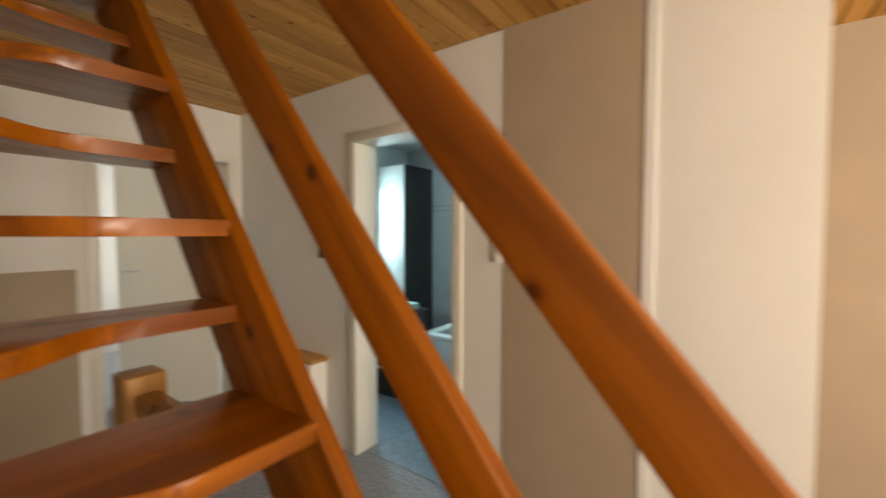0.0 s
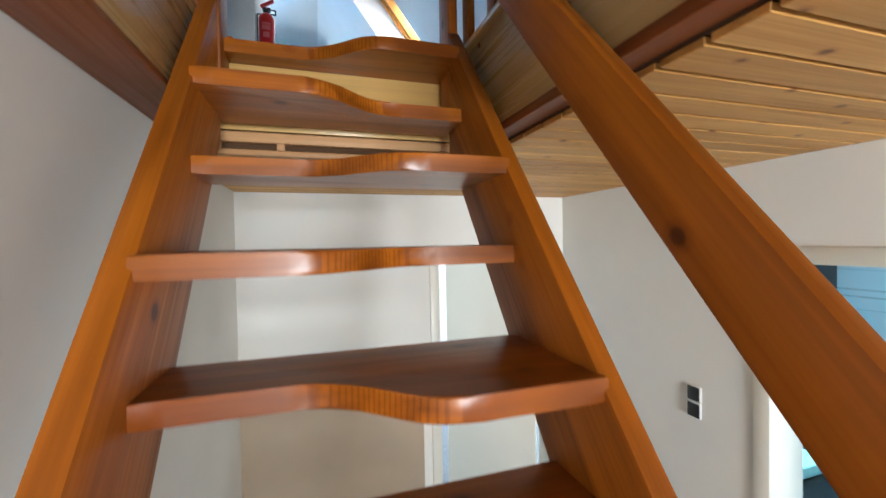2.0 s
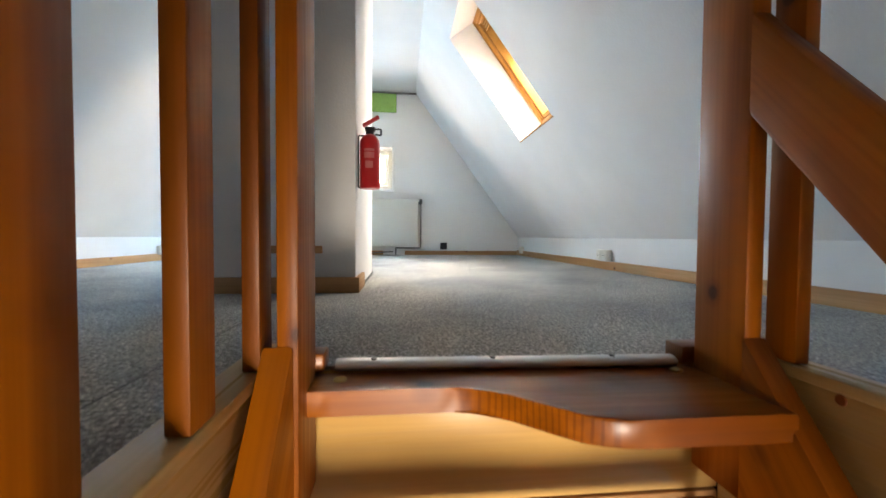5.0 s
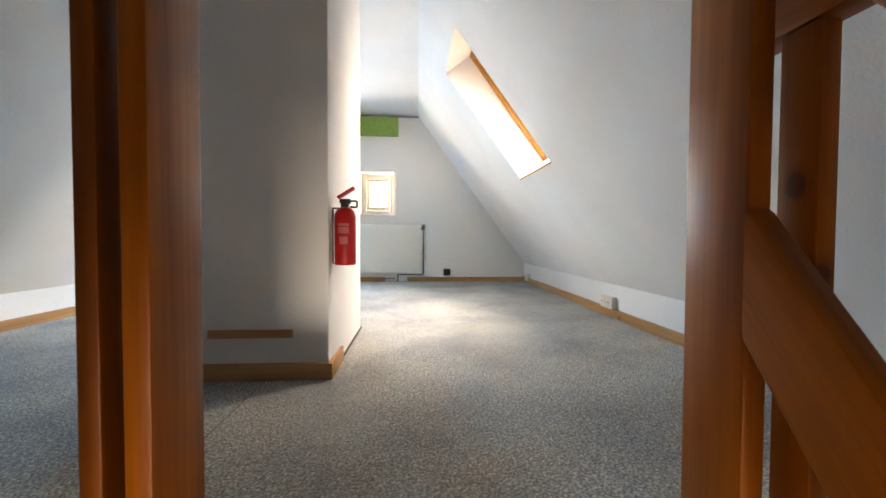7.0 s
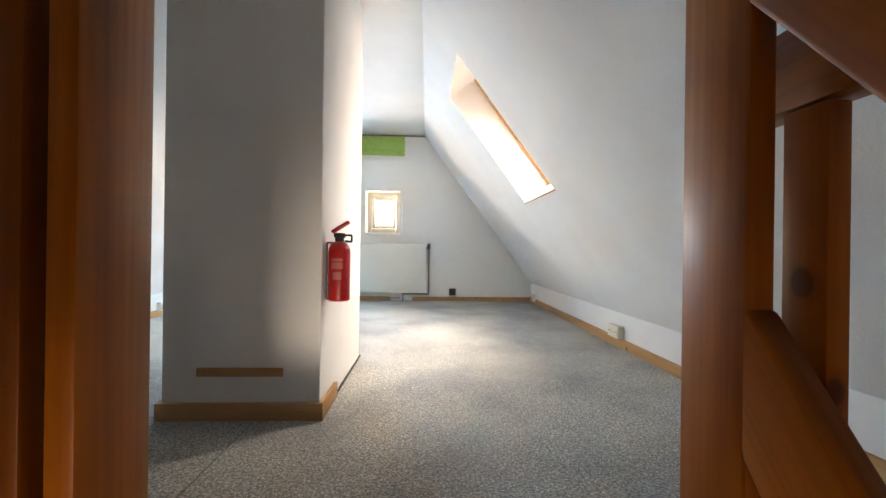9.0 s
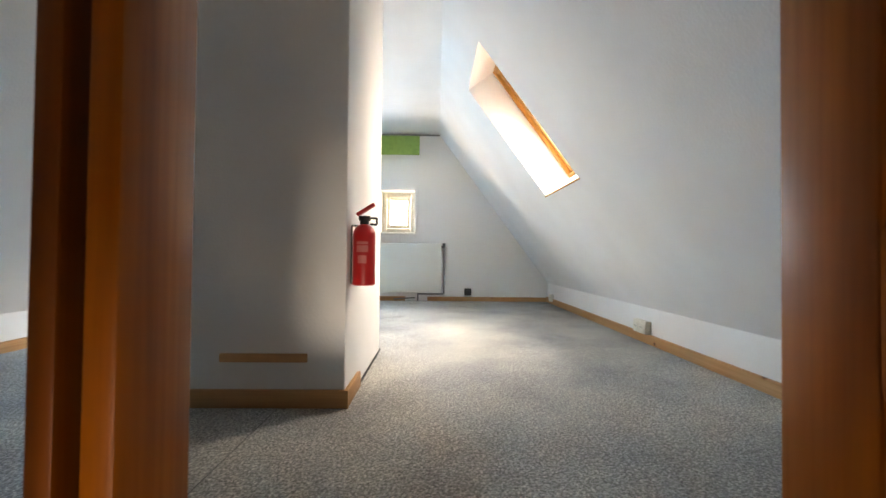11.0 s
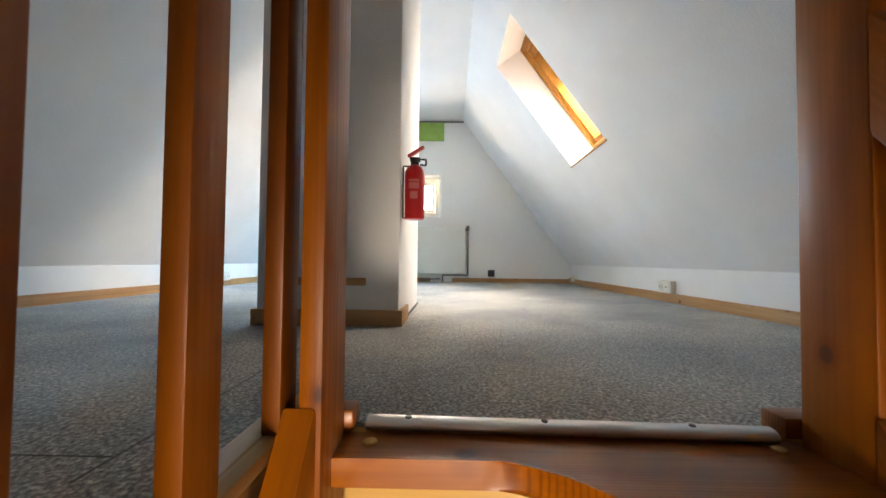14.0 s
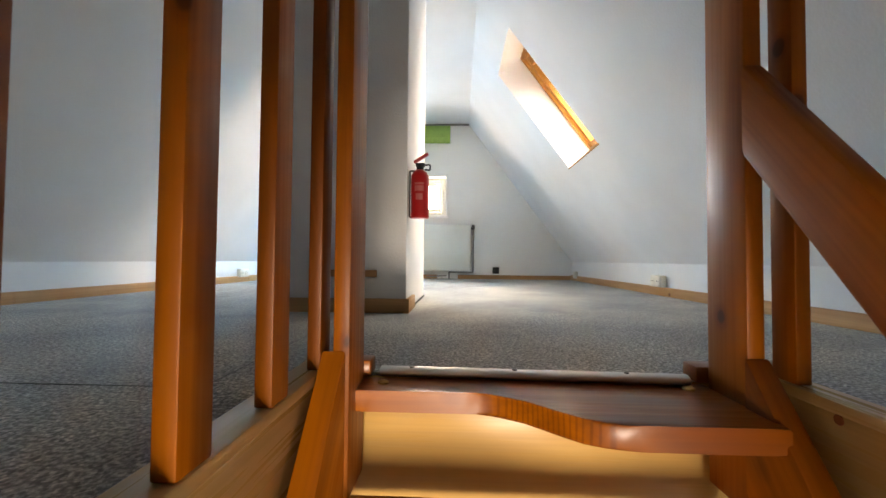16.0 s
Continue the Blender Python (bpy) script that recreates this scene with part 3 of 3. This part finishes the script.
# gable with a seen and an assumed window; brick courses follow at file end
G1 = (-0.72, -0.32, 3.50, 3.99)
G2 = (-1.80, -1.10, 3.30, 4.20)
wall_gable = structure("wall_gable", [((LX, GY + 0.01, FA), (G2[0], GY + 0.26, AC)), ((G2[1], GY + 0.01, FA), (G1[0], GY + 0.26, AC)), ((G1[1], GY + 0.01, FA), (RX, GY + 0.26, AC)),
                          ((G2[0], GY + 0.01, FA), (G2[1], GY + 0.26, G2[2])), ((G2[0], GY + 0.01, G2[3]), (G2[1], GY + 0.26, AC)),
                          ((G1[0], GY + 0.01, FA), (G1[1], GY + 0.26, G1[2])), ((G1[0], GY + 0.01, G1[3]), (G1[1], GY + 0.26, AC))],
          M_gable, "white painted gable wall", "wall")
structure("wall_gable_back", [((LX, BY - 0.1, FA), (RX, BY, AC))], M_attic, "white gable wall behind the stair", "wall")


def gable_window(name, g, label):
    t = thing(name, label, "window")
    t["kind"] = "structure"
    x0, x1, z0, z1 = g
    y = GY + 0.16
    f = 0.055
    for a, b in (((x0, y, z0), (x0 + f, y + 0.05, z1)), ((x1 - f, y, z0), (x1, y + 0.05, z1)), ((x0 + f, y, z0), (x1 - f, y + 0.05, z0 + f)), ((x0 + f, y, z1 - f), (x1 - f, y + 0.05, z1))):
        block_part("window_frame", a, b, M_cream, t, 0.005)
    x0, x1, z0, z1 = x0 + f + 0.003, x1 - f - 0.003, z0 + f + 0.003, z1 - f - 0.003
    f = 0.04
    for a, b in (((x0, y - 0.012, z0), (x0 + f, y + 0.03, z1)), ((x1 - f, y - 0.012, z0), (x1, y + 0.03, z1)), ((x0 + f, y - 0.012, z0), (x1 - f, y + 0.03, z0 + f)), ((x0 + f, y - 0.012, z1 - f), (x1 - f, y + 0.03, z1))):
        block_part("sash", a, b, M_cream, t, 0.005)
    p = block_part("pane", (x0 + f, y + 0.005, z0 + f), (x1 - f, y + 0.009, z1 - f), M_glass, t, 0)
    p.visible_shadow = False
    o = g
    w = 0.03
    for a, b in (((o[0] - w, GY - 0.012, o[2] - w), (o[0], GY + 0.02, o[3] + w)), ((o[1], GY - 0.012, o[2] - w), (o[1] + w, GY + 0.02, o[3] + w)), ((o[0], GY - 0.012, o[3]), (o[1], GY + 0.02, o[3] + w))):
        block_part("casing", a, b, M_white, t, 0.003)
    block_part("window_sill", (o[0] - 0.0, GY - 0.02, o[2] - w), (o[1] + 0.0, GY + 0.155, o[2]), M_white, t, 0.004)
    return t


gable_window("window_1", G1, "small cream framed window in the gable wall")
# Assumed window: never in view, it lets the blue fill through
gable_window("window_4", G2, "assumed gable window, unseen behind the chimney, for the blue fill")


def skylight():
    t = thing("window_2", "pine roof window in the white slope, half shaded", "skylight")
    t["kind"] = "structure"
    w0, w1, f = -TH + 0.02, -TH + 0.15, 0.03
    for a, b in (((SY0, SV0, w0), (SY0 + f, SV1, w1)), ((SY1 - f, SV0, w0), (SY1, SV1, w1)), ((SY0 + f, SV0, w0), (SY1 - f, SV0 + f, w1)), ((SY0 + f, SV1 - f, w0), (SY1 - f, SV1, w1))):
        block_part("window_frame", a, b, M_frame, t, 0.004, m=MR)
    y0, y1, v0, v1, f = SY0 + 0.033, SY1 - 0.033, SV0 + 0.033, SV1 - 0.033, 0.03
    for a, b in (((y0, v0, w0 + 0.01), (y0 + f, v1, w1 - 0.02)), ((y1 - f, v0, w0 + 0.01), (y1, v1, w1 - 0.02)), ((y0 + f, v0, w0 + 0.01), (y1 - f, v0 + f, w1 - 0.02)), ((y0 + f, v1 - f, w0 + 0.01), (y1 - f, v1, w1 - 0.02))):
        block_part("sash", a, b, M_frame, t, 0.004, m=MR)
    block_part("handle_bar", (y0 + 0.05, v0 + 0.005, w1 - 0.018), (y1 - 0.05, v0 + 0.03, w1 + 0.01), M_frame, t, 0.004, m=MR)
    p = block_part("pane", (y0 + f, v0 + f, w0 + 0.02), (y1 - f, v1 - f, w0 + 0.026), M_glass, t, 0, m=MR)
    p.visible_shadow = False
    block_part("shade", (y0, v0, w0 - 0.03), (y1, v0 + 0.40, w0 - 0.022), M_steel, t, 0.001, "grey outer shade over the upper half", m=MR)
    for i in range(3):
        v = v0 + 0.036 + 0.022 * i
        block_part("vent_slat", (y0 + 0.034, v, w1 - 0.050 + 0.008 * i), (y1 - 0.034, v + 0.012, w1 - 0.020), M_frame, t, 0.002, m=MR)
    for v in (SV0 + 0.05, SV1 - 0.16):
        bm = bmesh.new()
        rod(bm, (SY1 - 0.0325, v, w1 - 0.04), (SY1 - 0.0305, v, w1 - 0.04), 0.006, 0.006, 10)
        bmesh.ops.transform(bm, matrix=MR, verts=bm.verts)
        part("screw", bm, M_steel, t)
    e = 0.012
    block_part("edge_bead", (SY0 - e, SV1, -0.004), (SY1 + e, SV1 + e, 0.006), M_base_y, t, 0.002, "thin brown bead", m=MR)


skylight()

# chimney breast
CX0, CX1, CY0, CY1 = -0.925, -0.372, 3.29, 4.12
structure("wall_chimney", [((CX0, CY0, FA), (CX1, CY1, AC))], M_attic, "white papered chimney breast", "wall", bevel=0.004)
nb = thing("baseboard_chimney", "pine skirting round the chimney breast", "baseboard")
nb["kind"] = "structure"
block_part("board", (CX0 - 0.016, CY0 - 0.016, FA), (CX1 + 0.016, CY0, FA + 0.062), M_base_x, nb, 0.003)
block_part("board", (CX1, CY0 + 0.001, FA), (CX1 + 0.015, CY0 + 0.22, FA + 0.062), M_base_y, nb, 0.003)
block_part("board", (CX0 - 0.015, CY0 + 0.001, FA), (CX0, CY1, FA + 0.062), M_base_y, nb, 0.003)
solo("wall_batten", built([((-0.80, CY0 - 0.012, 2.855), (-0.50, CY0 - 0.001, 2.885))], 0.003), M_base_x, "short pine batten on the chimney breast", "batten")

for nm, boxes, mt in (("baseboard_right", [((KR - 0.016, 2.0, FA), (KR, GY, FA + 0.06)), ((KR - 0.016, BY, FA), (KR, 1.997, FA + 0.06))], M_base_y),
                      ("baseboard_left", [((KL, BY, FA), (KL + 0.016, 3.4, FA + 0.06)), ((KL, 3.403, FA), (KL + 0.016, GY, FA + 0.06))], M_base_y),
                      ("baseboard_gable", [((-0.16, GY - 0.018, FA), (KR - 0.018, GY - 0.002, FA + 0.05)), ((KL + 0.018, GY - 0.018, FA), (-0.42, GY - 0.002, FA + 0.05))], M_base_x)):
    structure(nm, boxes, mt, "pine skirting board along the carpet", "baseboard", bevel=0.003)

# radiator
rad = thing("radiator", "flat cream panel radiator under the gable window", "radiator")
block_part("panel", (-1.0, GY - 0.075, 2.80), (0.0, GY - 0.05, 3.37), M_radiator, rad, 0.008)
block_part("back_panel", (-0.98, GY - 0.045, 2.82), (-0.02, GY - 0.025, 3.35), M_radiator, rad, 0.006)
for x in (-0.8, -0.2):
    block_part("bracket", (x, GY - 0.024, 2.95), (x + 0.03, GY - 0.001, 3.2), M_radiator, rad, 0.002)
bm = bmesh.new()
rod(bm, (0.03, GY - 0.05, 3.35), (0.03, GY - 0.05, 2.79), 0.009, seg=12)
rod(bm, (0.03, GY - 0.05, 2.785), (-0.27, GY - 0.05, 2.785), 0.009, seg=12)
rod(bm, (-0.27, GY - 0.05, 2.79), (-0.27, GY - 0.05, FA), 0.009, seg=12)
rod(bm, (-0.30, GY - 0.05, 2.74), (-0.55, GY - 0.05, 2.725), 0.008, seg=12)
part("pipe", bm, M_copper, rad, "grey heating pipe")
bm = bmesh.new()
rod(bm, (-0.002, GY - 0.05, 3.33), (0.045, GY - 0.05, 3.33), 0.014, seg=14)
rod(bm, (0.03, GY - 0.05, 3.325), (0.03, GY - 0.05, 3.375), 0.017, seg=14)
part("valve", bm, M_steel, rad)


def socket(name, label, m, double, mat):
    """A surface socket; its plate lies in the local x-z plane and faces -y."""
    t = thing(name, label, "socket", "wall sockets", at=m)
    w = 0.075 if double else 0.04
    block_part("case", (-w, -0.04, -0.04), (w, 0, 0.04), mat, t, 0.006)
    for x in ((-0.037, 0.037) if double else (0,)):
        bm = bmesh.new()
        rod(bm, (x, -0.0405, 0), (x, -0.044, 0), 0.027, seg=24)
        rg = part("insert", bm, mat, t)
        bm = bmesh.new()
        for dx in (-0.0095, 0.0095):
            rod(bm, (x + dx, -0.0441, 0), (x + dx, -0.0448, 0), 0.004, seg=10)
        part("contact_hole", bm, M_black, rg)
    return t


socket("wall_socket", "white double surface socket on the knee wall", pose(KR - 0.001, 4.38, 2.80, 0, 0, -90), True, M_cream)
socket("wall_socket", "small white socket near the gable corner", pose(KR - 0.001, 6.35, 2.77, 0, 0, -90), False, M_cream)
socket("wall_socket", "white double surface socket on the knee wall", pose(KL + 0.001, 5.42, 2.79, 0, 0, 90), True, M_cream)
socket("wall_socket", "small dark socket on the gable wall", pose(0.313, GY - 0.001, 2.81), False, M_black)

# fire extinguisher on the chimney's side
EX, EYY, EZ = -0.322, 3.352, 3.118
Q = 0.80  # size against the larger pattern
ex = thing("fire_extinguisher", "red fire extinguisher hung on the chimney breast", "fire extinguisher")
bm = bmesh.new()
lathe(bm, [(r * 0.9, z * Q) for r, z in ((0.040, 0), (0.045, 0.006), (0.045, 0.012), (0.045, 0.225), (0.043, 0.243), (0.036, 0.26), (0.024, 0.272), (0.018, 0.276))], (EX, EYY, EZ))
cyl = part("cylinder", bm, M_red, ex)
for z, h, w in ((0.10, 0.035, 22), (0.15, 0.03, 30), (0.185, 0.012, 30)):
    bm = bmesh.new()
    vs = []
    for i in range(9):
        a = radians(-90 - w + 2 * w * i / 8)
        vs.append([bm.verts.new((EX + 0.0411 * math.cos(a), EYY + 0.0411 * math.sin(a), EZ + Q * zz)) for zz in (z, z + h)])
    for p, q in zip(vs, vs[1:]):
        bm.faces.new((p[0], q[0], q[1], p[1]))
    part("label_print", bm, M_paleprint, cyl, "pale printed block", smooth=False)
bm = bmesh.new()
rod(bm, (EX, EYY, EZ + Q * 0.274), (EX, EYY, EZ + Q * 0.305), 0.017, seg=16)
box(bm, (EX - 0.02, EYY - 0.012, EZ + Q * 0.292), (EX + 0.022, EYY + 0.012, EZ + Q * 0.315), bevel=0.004)
part("valve", bm, M_black, ex)
bm = bmesh.new()
box(bm, (-0.016, -0.011, -0.006), (0.060, 0.011, 0.008), pose(EX - 0.014, EYY, EZ + Q * 0.328, 0, -32, 0), 0.004)
part("lever", bm, M_red, ex)
bm = bmesh.new()
for a, b in (((EX + 0.02, EYY, EZ + Q * 0.305), (EX + 0.045, EYY, EZ + Q * 0.305)), ((EX + 0.045, EYY, EZ + Q * 0.305), (EX + 0.045, EYY, EZ + Q * 0.275)), ((EX + 0.045, EYY, EZ + Q * 0.275), (EX + 0.02, EYY, EZ + Q * 0.278))):
    rod(bm, a, b, 0.004, seg=8)
part("carrying_handle", bm, M_black, ex)
bm = bmesh.new()
for a, b in (((EX - 0.046, EYY, EZ + Q * 0.01), (EX - 0.046, EYY, EZ + Q * 0.27)), ((EX - 0.046, EYY, EZ + Q * 0.27), (EX - 0.02, EYY, EZ + Q * 0.27)), ((EX - 0.046, EYY, EZ + Q * 0.01), (EX - 0.035, EYY, EZ + Q * 0.002))):
    rod(bm, a, b, 0.0035, seg=8)
part("bracket", bm, M_steel, ex)

bm = bmesh.new()
rod(bm, (CX1 + 0.006, CY0 + 0.23, FA + 0.006), (CX1 + 0.006, CY1, FA + 0.006), 0.005, seg=8)
solo("floor_cable", bm, M_black, "thin black cable along the foot of the chimney breast", "cable")

# curtain rail and green blind
cr = solo("curtain_rail", built([((-1.9, GY - 0.07, 4.625), (-0.03, GY - 0.045, 4.64))], 0.003), M_copper, "thin grey curtain rail under the attic ceiling", "curtain rail")
bl = thing("roller_blind", "bright green fabric blind rolled up high", "blind")
block_part("fabric", (-1.6, GY - 0.062, 4.40), (-0.268, GY - 0.052, 4.622), M_green, bl, 0.002)
block_part("fold", (-1.6, GY - 0.075, 4.40), (-0.268, GY - 0.0625, 4.47), M_green, bl, 0.004)

# ---- pieces: tiles and brick courses ----
def pieces(parent, mat, name, size, places, bevel=0.003):
    me = mesh(name, built([((-size[0] / 2, -size[1] / 2, -size[2] / 2), (size[0] / 2, size[1] / 2, size[2] / 2))]), mat)
    for p in places:
        ob = new(name, me)
        ob.parent = parent
        ob.location = p
    return me


tile_places = []
for r in range(9):
    for c in range(8):
        tile_places.append((BX - 0.003, BN + 0.16 + 0.315 * c, FL + 0.125 + 0.252 * r))
pieces(wall_tiled, M_tile, "tile", (0.006, 0.311, 0.248), [p for p in tile_places if p[2] < HC - 0.16])
structure("trim_tile_border", [((BX - 0.009, BN, 1.70), (BX - 0.0062, BF, 1.712)), ((BX - 0.009, BN, 1.745), (BX - 0.0062, BF, 1.757))], M_grout, "grey border lines on the tiles", "trim")


def courses():
    """White painted bricks across the gable, cut round the windows and the slope."""
    rng = random.Random(4)
    unit = mesh("brick", built([((-0.5, -0.5, -0.5), (0.5, 0.5, 0.5))]), M_gable)
    h, z, row = 0.0755, FA + 0.001, 0
    while z < AC - 0.02:
        zt = z + h - 0.007
        lim_r = KR if zt < KH else EDGE_R + (AC - zt) / math.tan(SA)
        lim_l = KL if zt < KH else EDGE_L - (AC - zt) / math.tan(SA)
        x = lim_l - (0.13 if row % 2 else 0)
        while x < lim_r:
            a, b = max(x, lim_l), min(x + 0.253, lim_r)
            hit = any(a < g[1] + 0.02 and b > g[0] - 0.02 and z < g[3] + 0.02 and zt > g[2] - 0.03 for g in (G1, G2))
            if not hit and b - a > 0.02:
                y0 = GY + 0.005 + rng.uniform(0.0, 0.001)
                ob = new("brick", unit)
                ob.parent = wall_gable
                ob.location = ((a + b) / 2, (y0 + GY + 0.0125) / 2, (z + zt) / 2)
                ob.scale = (b - a, GY + 0.0125 - y0, zt - z)
            x += 0.258
        z += h
        row += 1


courses()
